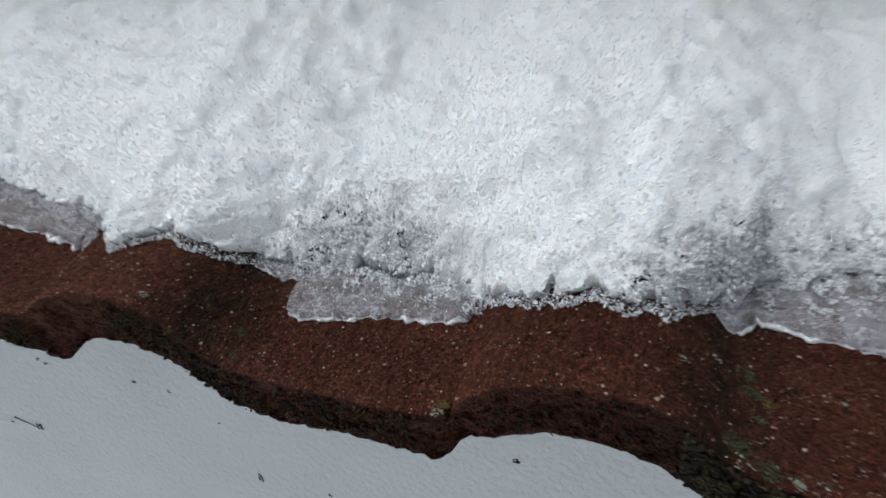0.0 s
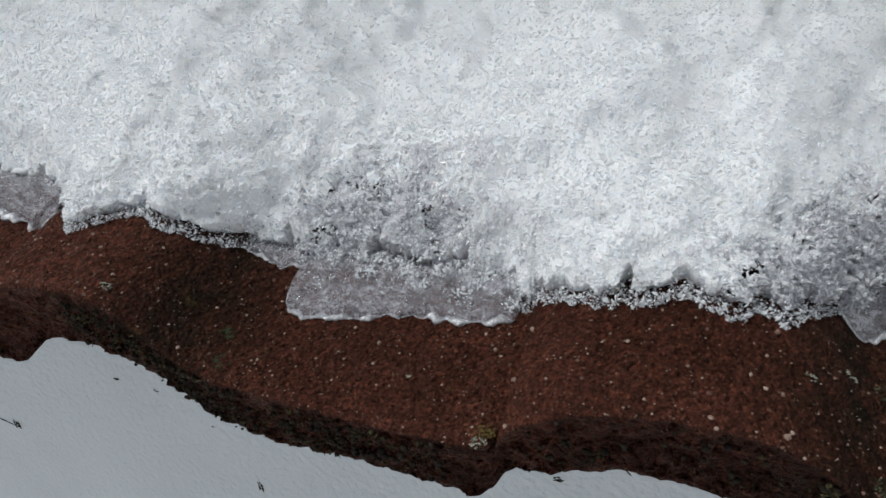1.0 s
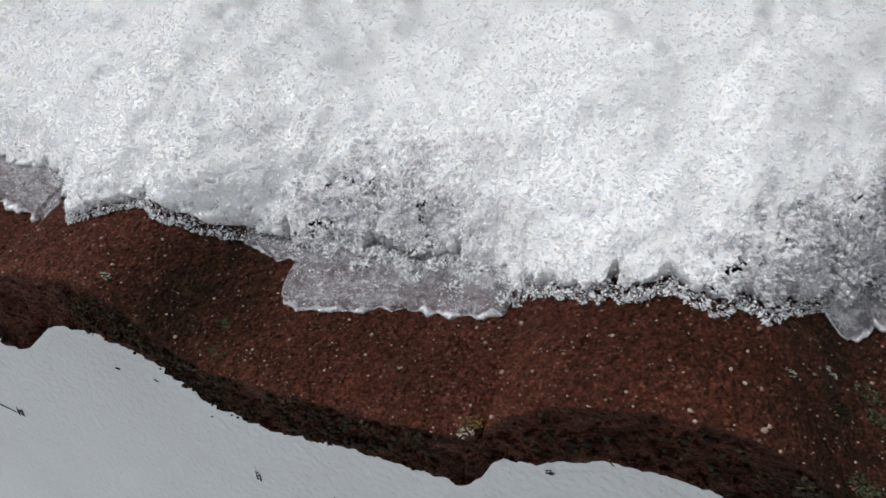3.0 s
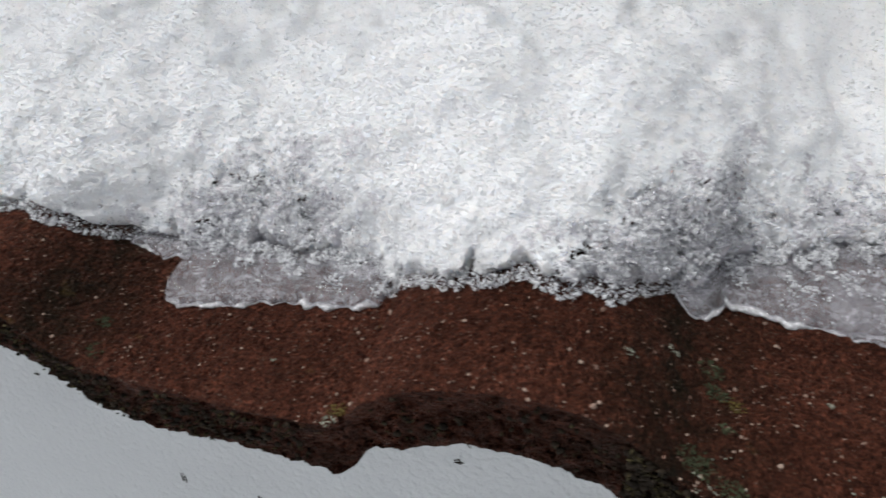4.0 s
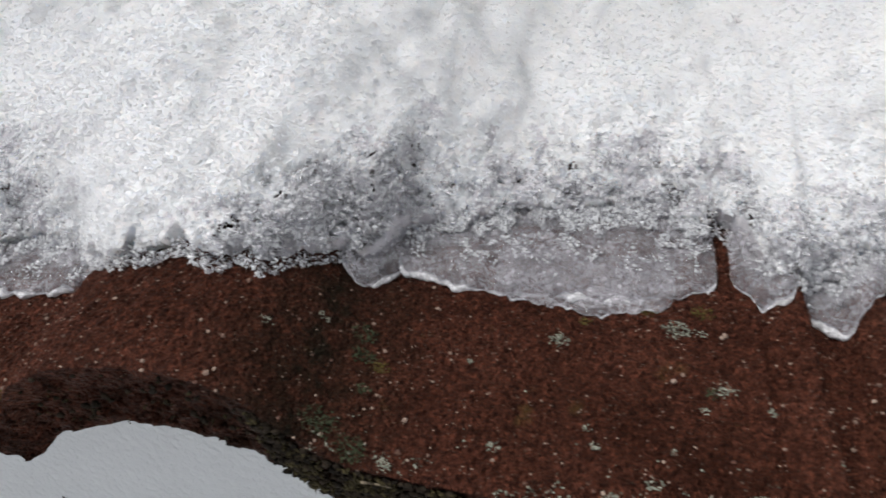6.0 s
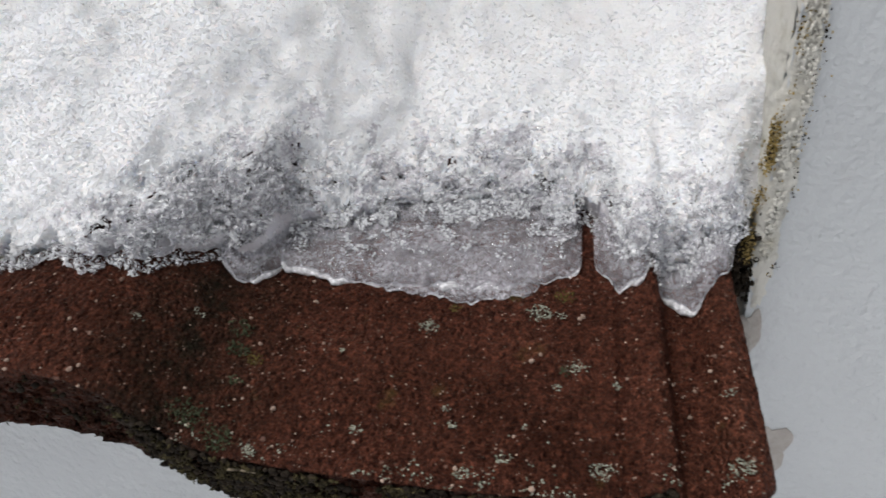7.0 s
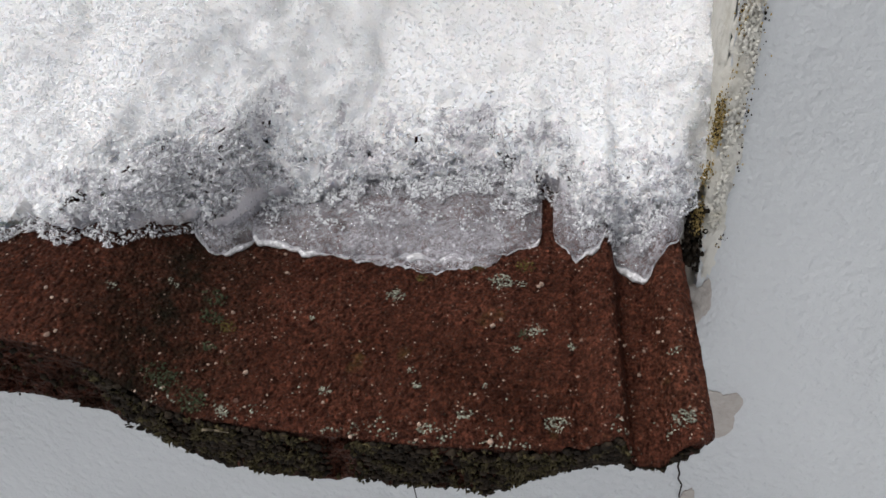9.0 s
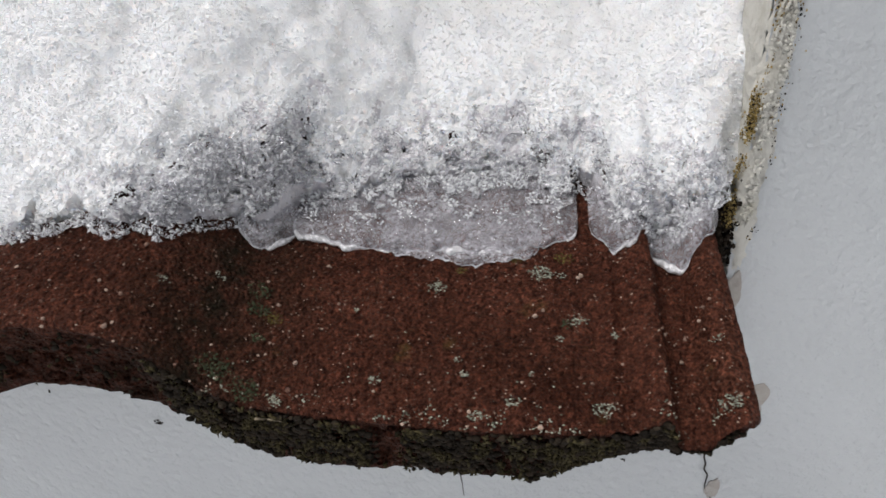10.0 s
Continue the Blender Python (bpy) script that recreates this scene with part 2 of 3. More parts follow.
TOP = np.array([(-0.0905, 1.0800), (-0.0890, 1.0930), (-0.0845, 1.0990), (-0.0745, 1.1060), (-0.0630, 1.1120), (-0.0500, 1.1155), (-0.0300, 1.1180), (-0.0130, 1.1175), (0.0000, 1.1150), (0.0126, 1.1090), (0.0245, 1.0990), (0.0364, 1.0890), (0.0500, 1.0830), (0.0750, 1.0795), (0.1000, 1.0775), (0.1300, 1.0755), (0.1600, 1.0755), (0.1806, 1.0765), (0.1848, 1.0795), (0.1890, 1.0770), (0.1932, 1.0805), (0.2002, 1.0858), (0.2033, 1.0837), (0.2056, 1.0712), (0.2165, 1.0715), (0.2200, 1.0795), (0.2250, 1.0840), (0.2331, 1.0815)])
LOW = np.array([(-0.0905, 1.0720), (-0.0800, 1.0660), (-0.0600, 1.0725), (-0.0450, 1.0780), (-0.0300, 1.0778), (-0.0110, 1.0755), (0.0075, 1.0685), (0.0233, 1.0580), (0.0358, 1.0490), (0.0500, 1.0430), (0.0730, 1.0390), (0.1100, 1.0385), (0.1400, 1.0385), (0.1530, 1.0360), (0.1605, 1.0385), (0.1680, 1.0434), (0.1790, 1.0505), (0.1930, 1.0558), (0.2100, 1.0582), (0.2220, 1.0600), (0.2331, 1.0650)])
UNDER = np.array([(0.075, 1.0390), (0.110, 1.0400), (0.145, 1.0360), (0.1626, 1.0330), (0.174, 1.0430), (0.186, 1.0525), (0.196, 1.0600)])
ROLL_X = -0.0905
LIFTS = (0.0, 0.0125, 0.035, 0.046, 0.056)
STARTS = (0.0, -0.2654, -0.5066, -0.748, -0.99)


def tile_index(x):
    return sum(x < ROLL_X + at for at in STARTS[:4])


def lift(x):
    """Each tile lies a little higher than the one before it."""
    return LIFTS[tile_index(x)]


def tile_top(x, y):
    k = tile_index(x)
    return float(np.interp(min(x - STARTS[k], 0.18 if k else 0.3), TOP[:, 0], TOP[:, 1])) + LIFTS[k] + RISE * (y - EAVE)


# ---- the setting ----
FACADE, EDGE = 0.3374, 0.2475
wall = structure("wall_facade", [(-3.0, 2.5, FACADE, 0.72, -0.2, 1.03), (EDGE, 2.5, FACADE, 0.72, 1.03, 3.0), (-3.0, -1.1, FACADE, 0.72, 1.03, 3.0), (-1.1, EDGE, FACADE, 0.72, 2.5, 3.0)],
                 wall_paint, "white painted rendered house wall with a window recess", "wall")
structure("wall_recess", [(-1.1, EDGE, 0.722, 0.80, 1.03, 2.5)], wall_paint, "plain white back of the window recess", "wall")
# Unseen ground; its dark and white patches are set for the bounce light.
gm, gnt, gb = material("unseen_bounce_ground", 0.7)
gnt.links.new(ramp(gnt, tex(gnt, 3, 5).outputs[0], [(0.36, (0.14, 0.135, 0.13)), (0.50, (0.78, 0.79, 0.81))]), gb.inputs["Base Color"])
structure("ground", [(-400, 400, -600, 600, -0.4, 0.0)], gm, "unseen ground, dark with white patches to set the bounce light", "ground")


# ---- tiles ----
def roof_tile(k, right_end):
    """One interlocking tile: roll, flat pan and, on the last one, the bare side channel."""
    dx = STARTS[k]
    x_end = 0.2331 if right_end else 0.196
    xs = np.arange(ROLL_X, x_end + 1e-6, 0.0012)
    top = np.interp(xs if right_end else np.minimum(xs, 0.18), TOP[:, 0], TOP[:, 1])
    kern = np.array([1, 2, 1]) / 4
    soft = np.convolve(np.pad(top, 1, mode="edge"), kern, "valid")
    low = np.interp(xs, LOW[:, 0], LOW[:, 1])
    if not right_end:
        low = np.where(xs > 0.075, np.interp(xs, UNDER[:, 0], UNDER[:, 1]), low)
    low = np.convolve(np.pad(low, 3, mode="edge"), np.ones(7) / 7, "valid")
    back = np.concatenate([np.arange(0.222, 0.34, 0.0015), np.arange(0.345, 0.64, 0.015)])
    verts = []
    for i, x in enumerate(xs):
        X = x + dx
        up = LIFTS[k]
        tuck = 0.0 if right_end else 0.007 * min(1.0, max(0.0, (x - 0.1715) / 0.003))
        zt, zl = soft[i] + up, low[i] + up
        y_top = EAVE - 0.006 + tuck
        y_low = EAVE + 0.004 + tuck
        q = max(0.0, 1 - (x_end - x) / 0.009) if right_end else 0.0
        end = 1 - math.sqrt(max(0.0, 1 - q * q))
        col = []
        col.append((X, 0.60, zl + RISE * (0.60 - y_low)))
        for s in np.linspace(0.0, 0.93, 16).tolist():
            y = y_low + (y_top - y_low) * s + 0.0025 * math.sin(s * 3.1)
            z = zl + (zt + RISE * (y_top - EAVE) - 0.0026 - zl) * s
            r = 0.0036 * fbm(X, y, z, 120, 3, 4) + 0.0022 * n3(X, y, z, 420, 5)
            col.append((X, y - r + end * 0.010, z + r * 0.6))
        for s in (0.15, 0.4, 0.7, 1.0):
            a = s * math.pi / 2
            y = y_top + 0.0030 * (1 - math.cos(a)) - 0.0003
            z = zt + RISE * (y_top - EAVE) - 0.0026 + 0.0030 * math.sin(a)
            r = 0.0011 * fbm(X, y, z, 130, 9)
            col.append((X, y - r + end * 0.010, z + r - end * 0.002))
        y1 = y_top + 0.006 + end * 0.010
        for y in back:
            yy = y1 + (y - back[0]) * (0.64 - y1) / (0.64 - back[0])
            z = zt + RISE * (yy - EAVE)
            r = 0.0010 * fbm(X, yy, 0, 160, 2) + 0.0011 * n3(X, yy, 0, 420, 4)
            col.append((X, yy, z + r - end * 0.003))
        verts += col
    nv = len(col)
    nu = len(xs)
    faces = grid_faces(nu, nv)
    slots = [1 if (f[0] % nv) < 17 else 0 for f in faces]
    # close the two ends
    for i in (0, nu - 1):
        ring = list(range(i * nv, i * nv + nv))
        faces.append(ring if i == 0 else ring[::-1])
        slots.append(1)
    return thing("roof_tile", verts, faces, [tile_red, tile_grime_shade], "weathered red concrete roof tile with grimy, shade-darkened front edge, laid as a window sill" if not right_end else
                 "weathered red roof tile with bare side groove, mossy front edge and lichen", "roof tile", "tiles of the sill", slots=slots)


tiles = [roof_tile(k, k == 0) for k in range(4)]

# ---- snow on the sill ----
FRONT = np.array([(-0.950, 0.300), (-0.600, 0.310), (-0.438, 0.314), (-0.392, 0.307), (-0.356, 0.300), (-0.305, 0.257), (-0.299, 0.259), (-0.278, 0.271), (-0.259, 0.269), (-0.243, 0.280), (-0.226, 0.293), (-0.206, 0.294), (-0.189, 0.297), (-0.163, 0.297), (-0.134, 0.299), (-0.105, 0.300), (-0.093, 0.290), (-0.079, 0.277), (-0.059, 0.269), (-0.030, 0.270), (-0.010, 0.268), (0.009, 0.273), (0.022, 0.291), (0.035, 0.296), (0.047, 0.323), (0.073, 0.331), (0.092, 0.344), (0.126, 0.348), (0.148, 0.354), (0.166, 0.343), (0.176, 0.344), (0.183, 0.333), (0.190, 0.316), (0.196, 0.310), (0.215, 0.312), (0.232, 0.322), (0.245, 0.342)])
DEPTH = np.array([(-.95, .085), (-.6, .085), (-.45, .075), (-.30, .090), (-.19, .064), (-.14, .066), (-.07, .086), (-.01, .080), (.04, .062), (.09, .036), (.14, .034), (.2455, .036)])


def snow_front(x):
    return float(np.interp(x, FRONT[:, 0], FRONT[:, 1])) + 0.0050 * n3(x, 0, 0, 95, 11) + 0.0030 * n3(x, 0, 0, 280, 12)


SMOOTH_X = np.arange(-0.95, 0.2456, 0.01)
SMOOTH_Y = np.convolve(np.pad(np.interp(SMOOTH_X, FRONT[:, 0], FRONT[:, 1]), 5, mode="edge"), np.ones(11) / 11, "valid")


def snow_top(x, y, d):
    t = tile_top(x, y)
    x0, x = x, x + 0.010 * n3(x, y, 0, 22, 90) * min(1.0, max(0.0, d - 0.01) / 0.03)
    k = min(1.0, max(0.0, d - 0.006) / 0.03)
    d = d * (1 - k) + max(0.012, y - float(np.interp(x, SMOOTH_X, SMOOTH_Y))) * k
    s = 1.076 + RISE * (y - 0.23) + float(np.interp(x, DEPTH[:, 0], DEPTH[:, 1])) + 0.12 * (y - 0.33) + 0.009 * fbm(x, y, 0, 14, 1, 2) + 0.005 * n3(x, y, 0, 45, 8) + 0.0015 * n3(x, y, 0, 110, 9) + 0.040 * max(0.0, (x0 - 0.19) / 0.0555) ** 2 * min(1.0, max(0.0, y - 0.33) / 0.05)
    rim = 0.008 + 0.004 * n3(x, y, 0, 60, 6)
    w = 1 - math.exp(-max(0.0, d) / 0.026)
    return max(t + rim * min(1.0, d / 0.002 + 0.55), (t + rim) * (1 - w) + s * w)


def porous(x, d):
    """How much the melting has eaten into the edge of the snow, 0 to 1."""
    spots = 0.24 + 0.75 * math.exp(-((x - 0.020) / 0.030) ** 2) + 0.42 * math.exp(-((x - 0.12) / 0.06) ** 2) + 0.35 * math.exp(-((x - 0.21) / 0.03) ** 2) + 0.45 * math.exp(-((x + 0.17) / 0.05) ** 2)
    # Wider around x=-0.16, so the slush grey darkens the shaded dent there.
    return min(1.0, spots) * max(0.0, 1 - d / (0.045 + 0.018 * math.exp(-((x + 0.16) / 0.06) ** 2)))


def snow_bank():
    xs = np.concatenate([np.arange(-0.95, -0.6, 0.006), np.arange(-0.6, 0.2470, 0.0014), [0.2474]])
    ds = np.concatenate([np.arange(0, 0.020, 0.0005), np.arange(0.020, 0.06, 0.0009), np.arange(0.06, 0.15, 0.0016), np.arange(0.15, 0.27, 0.0030), np.arange(0.27, 0.40, 0.008), [0.44]])
    nv = len(ds) + 1
    P, eaten, tiles_z = np.zeros((len(xs), nv, 3)), np.zeros((len(xs), nv)), np.zeros((len(xs), nv))
    for i, x in enumerate(xs):
        line = float(np.interp(x, FRONT[:, 0], FRONT[:, 1]))
        f = snow_front(x) + 0.002 + 0.006 * max(0.0, n3(x, 3, 0, 150, 13)) + 0.003 * n3(x, 5, 0, 60, 15)
        P[i, 0] = (x, f + 0.006, tile_top(x, f + 0.006) - 0.0004)
        for j, d in enumerate(ds):
            y = min(f + d, 0.715)
            P[i, j + 1] = (x, y, snow_top(x, y, max(0.0, y - line - 0.002 - 0.004 * n3(x, y, 0, 45, 14))))
            eaten[i, j + 1], tiles_z[i, j + 1] = porous(x, d), tile_top(x, y)
        eaten[i, 0], tiles_z[i, 0] = eaten[i, 1], P[i, 0, 2]
    N = np.cross(np.gradient(P, axis=0), np.gradient(P, axis=1))
    N /= np.linalg.norm(N, axis=2, keepdims=True) + 1e-12
    for i in range(len(xs)):
        for j in range(1, nv):
            x, y, z = P[i, j].tolist()
            e, d = eaten[i, j], ds[j - 1]
            soft = 0.0042 * fbm(x, y, z, 42, 21, 2) * min(1.0, d / 0.02 + 0.3)
            grain = 0.0009 * n3(x, y, z, 170, 22) + 0.0004 * n3(x, y, z, 430, 23)
            pits = max(0.0, n3(x, y, z, 190, 31) + 0.6 * n3(x, y, z, 420, 33) - 0.40 + 0.32 * e) * 0.014 * e
            P[i, j] += N[i, j] * (soft + grain * (0.75 + 0.6 * e) - pits)
            P[i, j, 2] = max(P[i, j, 2], tiles_z[i, j] + 0.0005)
            P[i, j, 0] = min(P[i, j, 0], 0.2474)
    faces, slots = [], []
    for q in grid_faces(len(xs), nv):
        i, j = q[0] // nv, q[0] % nv
        e = eaten[i, j]
        x, y, z = P[i, j].tolist()
        if j and 0.40 < e < 0.985:
            if n3(x, y, z, 170, 35) + 0.5 * n3(x, y, z, 380, 36) + 0.5 * n3(x, y, z, 45, 37) > 0.70 - 0.40 * e:
                continue
        faces.append(q)
        slots.append(1 if e > 0.18 and e + 0.45 * n3(x, y, z, 70, 38) + 0.3 * n3(x, y, z, 260, 39) > 0.48 else 0)
    return thing("snow_bank", P.reshape(-1, 3), faces, [snow_white, snow_slush_shade], "thick white granular snow melting on the tiled sill", "snow", slots=slots), P, N, eaten


OCTA_V = np.array([(1, 0, 0), (-1, 0, 0), (0, 1, 0), (0, -1, 0), (0, 0, 1), (0, 0, -1)], float)
OCTA_F = np.array([(0, 2, 4), (2, 1, 4), (1, 3, 4), (3, 0, 4), (2, 0, 5), (1, 2, 5), (3, 1, 5), (0, 3, 5)])


def crystals(places, sizes, rng, jag=0.35):
    """Joined splinter-like crystals, eight faces each, turned at random."""
    n = len(places)
    q = rng.normal(size=(n, 4))
    q /= np.linalg.norm(q, axis=1, keepdims=True)
    w, i, j, l = q.T
    R = np.stack([np.stack([1 - 2 * (j * j + l * l), 2 * (i * j - l * w), 2 * (i * l + j * w)], -1), np.stack([2 * (i * j + l * w), 1 - 2 * (i * i + l * l), 2 * (j * l - i * w)], -1), np.stack([2 * (i * l - j * w), 2 * (j * l + i * w), 1 - 2 * (i * i + j * j)], -1)], 1)
    v = OCTA_V[None] * np.array(sizes)[:, None, :] * (1 + jag * rng.uniform(-1, 1, (n, 6, 1)))
    v = np.einsum("nij,nkj->nki", R, v) + np.array(places)[:, None, :]
    f = OCTA_F[None] + 6 * np.arange(n)[:, None, None]
    return v.reshape(-1, 3), f.reshape(-1, 3).tolist()


bank, BANK_P, BANK_N, BANK_E = snow_bank()


def snow_crystals():
    """Loose crystals all over the snow, crowded and wet along its melting edge."""
    rng = np.random.default_rng(5)
    A = BANK_P[:-1, :-1]
    du, dv = BANK_P[1:, :-1] - A, BANK_P[:-1, 1:] - A
    area = np.linalg.norm(np.cross(du, dv), axis=2)
    area[(A[..., 0] < -0.56) | (A[..., 1] > 0.56)] = 0
    area[:, 0] = 0
    near = np.clip(1.6 - (A[..., 1] - 0.25) / 0.16, 0.30, 1.6)

    def scatter(n, weight):
        w = (area * weight).ravel()
        pick = rng.choice(len(w), n, p=w / w.sum())
        i, j = np.unravel_index(pick, area.shape)
        u, v = rng.uniform(0, 1, (2, n, 1))
        return A[i, j] + du[i, j] * u + dv[i, j] * v, BANK_N[i, j], BANK_E[i, j], A[i, j]

    p, n, e, _ = scatter(120000, near * (1 - 0.55 * BANK_E[:-1, :-1]))
    r = (0.00028 + np.minimum(rng.exponential(0.00022, len(p)), 0.0007)) * (1 + 0.5 * e)
    p = p + n * (rng.uniform(-0.4, 0.7, len(p)) * r)[:, None]
    p[:, 0] = np.minimum(p[:, 0], 0.2462)
    v, f = crystals(p, np.stack([r * rng.uniform(0.9, 1.7, len(p)), r, r * rng.uniform(0.55, 1.0, len(p))], 1), rng)
    part("crystal_cover", v, f, [crystal_white], bank, "loose white crystals", False, "stuff")
    p, n, e, _ = scatter(4500, near * (0.15 + 0.7 * BANK_E[:-1, :-1]))
    lumps = [(*(q - m * g * 0.25), g * w, g, g * 0.85) for q, m, g, w in zip(p, n, rng.uniform(0.0005, 0.0011, len(p)), rng.uniform(0.9, 1.7, len(p))) if q[0] < 0.2440 and n3(*q, 70, 57) > -0.25]
    v, f = blobs(lumps, rng, 0.28)
    part("clump_cover", v, f, [crystal_white], bank, "small rounded clumps of coarse snow", True, "stuff")
    p, n, e, _ = scatter(9000, np.clip(BANK_E[:-1, :-1] - 0.25, 0.0, 0.6) ** 1.3)
    keep = np.array([q[0] < 0.2435 and n3(*q, 90, 51) > -0.25 for q in p])
    p, n = p[keep], n[keep]
    g = 0.00035 + np.minimum(rng.exponential(0.00030, len(p)), 0.0011)
    p = p + n * (g * rng.uniform(0.0, 1.2, len(p)))[:, None]
    size = np.stack([g * rng.uniform(1.2, 3.2, len(p)), g * rng.uniform(0.5, 1.0, len(p)), g * rng.uniform(0.4, 0.9, len(p))], 1)
    fringe, fringe_s = [], []
    for _ in range(20000):
        x = rng.uniform(-0.58, 0.2425)
        y = snow_front(x) - 0.001 + rng.exponential(0.0040)
        high = max(0.001, min(0.016, 0.003 + (y - snow_front(x)) * 1.6))
        g = 0.00022 + min(0.0007, rng.exponential(0.00022))
        fringe.append((x, y, tile_top(x, y) + 0.0004 + high * rng.uniform(0, 1) ** 1.3))
        fringe_s.append((g * rng.uniform(1.0, 2.4), g * rng.uniform(0.5, 1.0), g * rng.uniform(0.4, 0.9)))
    v, f = crystals(fringe[::2], fringe_s[::2], rng)
    part("edge_cover", v, f, [crystal_white], bank, "white grains along the foot of the snow", False, "stuff")
    v, f = crystals(np.concatenate([p, fringe[1::2]]), np.concatenate([size, fringe_s[1::2]]), rng)
    part("wet_edge", v, f, [ice_crumb], bank, "wet glassy splinters at the melting edge", False, "stuff")


def slush(x0, x1, lip, thick, count, seed):
    """Half-melted grains thinning out from the snow over an ice sheet."""
    rng = np.random.default_rng(seed)
    pl, sz = [], []
    for _ in range(count):
        x = rng.uniform(x0, x1)
        if rng.uniform() > min(1.0, (x - x0) / 0.02 + 0.1):
            continue
        back = snow_front(x) + 0.004
        s = rng.beta(3.2, 1.1)
        y = lip + (back - lip) * s
        if n3(x, y, 0, 120, seed) + 0.5 * n3(x, y, 0, 300, seed) < 0.62 - 1.0 * s:
            continue
        g = 0.00025 + min(0.0008, rng.exponential(0.00026)) * (0.4 + 0.6 * s)
        pl.append((x, y, tile_top(x, y) + thick * (0.75 + 0.3 * s) + rng.uniform(-0.6, 0.8) * g + 0.003 * max(0.0, s - 0.7)))
        sz.append((g * rng.uniform(0.9, 2.2), g, g * rng.uniform(0.5, 0.9)))
    for pick, mat, words in ((0, crystal_white, "half-melted white grains lying on the ice"), (1, ice_crumb, "clear wet grains lying on the ice")):
        v, f = crystals(pl[pick::2], sz[pick::2], rng)
        part("slush", v, f, [mat], bank, words, False, "stuff")


snow_crystals()
slush(0.046, 0.172, 0.302, 0.0060, 9000, 61)
slush(-0.203, -0.095, 0.272, 0.0055, 4500, 62)
slush(0.184, 0.236, 0.303, 0.0070, 2600, 63)


# ---- ice sheets ----
def ice_sheet(x0, x1, front, back, thick, seed, label, mat=None):
    """A slab of ice that has slid from under the snow, with a scalloped rounded rim."""
    xs = np.linspace(x0, x1, max(12, int((x1 - x0) / 0.0009)))
    fx, fy = np.array(front).T
    vs, nr, line = [], 30, []
    for x in xs:
        e = max(0.0, min(1.0, (x - x0) / 0.006, (x1 - x) / 0.006))
        f = float(np.interp(x, fx, fy)) + 0.0015 + 0.0046 * abs(n3(x, 0, 0, 75, seed)) + 0.0024 * n3(x, 0, 0, 210, seed + 2) + 0.0010 * n3(x, 0, 0, 520, seed + 3) + (1 - math.sqrt(e * (2 - e))) * 0.009
        for j in range(nr):
            s = j / (nr - 1)
            d = (back - f) * s ** 1.6
            y = f + d
            t = tile_top(x, y)
            rim = math.sqrt(min(1.0, d / 0.0035 + 0.02))
            z = t + 0.0004 + (thick * (0.70 + 0.30 * n3(x, y, 0, 60, seed)) * rim + 0.0022 * fbm(x, y * 1.8, 0, 110, seed + 4)) * (0.35 + 0.65 * e)
            vs.append((x, y, max(z, t + 0.0003)))
        line.append((x, f, tile_top(x, f), e))
    sheet = thing("ice_sheet", vs, grid_faces(len(xs), nr), [mat or ice_clear], label, "ice", "ice on the tiles")
    rv, seg = [], 7
    for x, f, t, e in line:
        r = (0.0004 + 0.0022 * max(0.0, n3(x, 0, 0, 110, seed + 6) + 0.18)) * min(1.0, thick / 0.006)
        for k in range(seg):
            a = 2 * math.pi * k / seg
            rv.append((x, f + 0.0010 + r * 1.5 * math.cos(a), t + r * 0.8 + r * math.sin(a)))
    rf = [(i * seg + k, (i + 1) * seg + k, (i + 1) * seg + (k + 1) % seg, i * seg + (k + 1) % seg) for i in range(len(line) - 1) for k in range(seg)]
    part("rim", rv, rf, [ice_rim], sheet, "rounded rim of the ice, painted pale for its highlight")
    return sheet


ice_sheet(-0.203, -0.095, [(-0.212, 0.271), (-0.190, 0.260), (-0.163, 0.266), (-0.151, 0.273), (-0.119, 0.274), (-0.091, 0.276)], 0.335, 0.006, 3, "grey translucent ice sheet sliding from under the snow")
ice_sheet(0.044, 0.1745, [(0.045, 0.304), (0.067, 0.302), (0.093, 0.301), (0.139, 0.304), (0.155, 0.308), (0.177, 0.314)], 0.372, 0.0065, 9, "broad clear ice sheet with scalloped edge on the tile")
ice_sheet(0.086, 0.158, [(0.086, 0.301), (0.110, 0.299), (0.130, 0.297), (0.158, 0.303)], 0.33, 0.0025, 17, "thin film of ice below the broad sheet")
ice_sheet(0.1795, 0.203, [(0.177, 0.314), (0.187, 0.303), (0.195, 0.302), (0.203, 0.309)], 0.345, 0.008, 21, "small lobe of clear ice at the snow edge")
ice_sheet(0.202, 0.235, [(0.202, 0.309), (0.212, 0.299), (0.219, 0.297), (0.235, 0.315)], 0.345, 0.009, 25, "hanging drop-shaped tongue of clear ice")
ice_sheet(0.024, 0.048, [(0.025, 0.294), (0.034, 0.288), (0.042, 0.296), (0.049, 0.304)], 0.32, 0.008, 31, "small lobe of clear ice at the snow edge")
ice_sheet(-0.232, -0.200, [(-0.249, 0.276), (-0.240, 0.276), (-0.226, 0.285), (-0.206, 0.286)], 0.31, 0.004, 37, "thin dark film of ice at the snow edge")
ice_sheet(-0.60, -0.340, [(-0.600, 0.282), (-0.500, 0.283), (-0.440, 0.284), (-0.393, 0.282), (-0.317, 0.263)], 0.345, 0.007, 43, "grey translucent ice sheet under the snow")


# ---- growths and grit on the tiles ----
def on_tile(x, y, up=0.0):
    return (x, y, tile_top(x, y) + up)


def tile_of(x):
    return tiles[min(3, tile_index(x))]


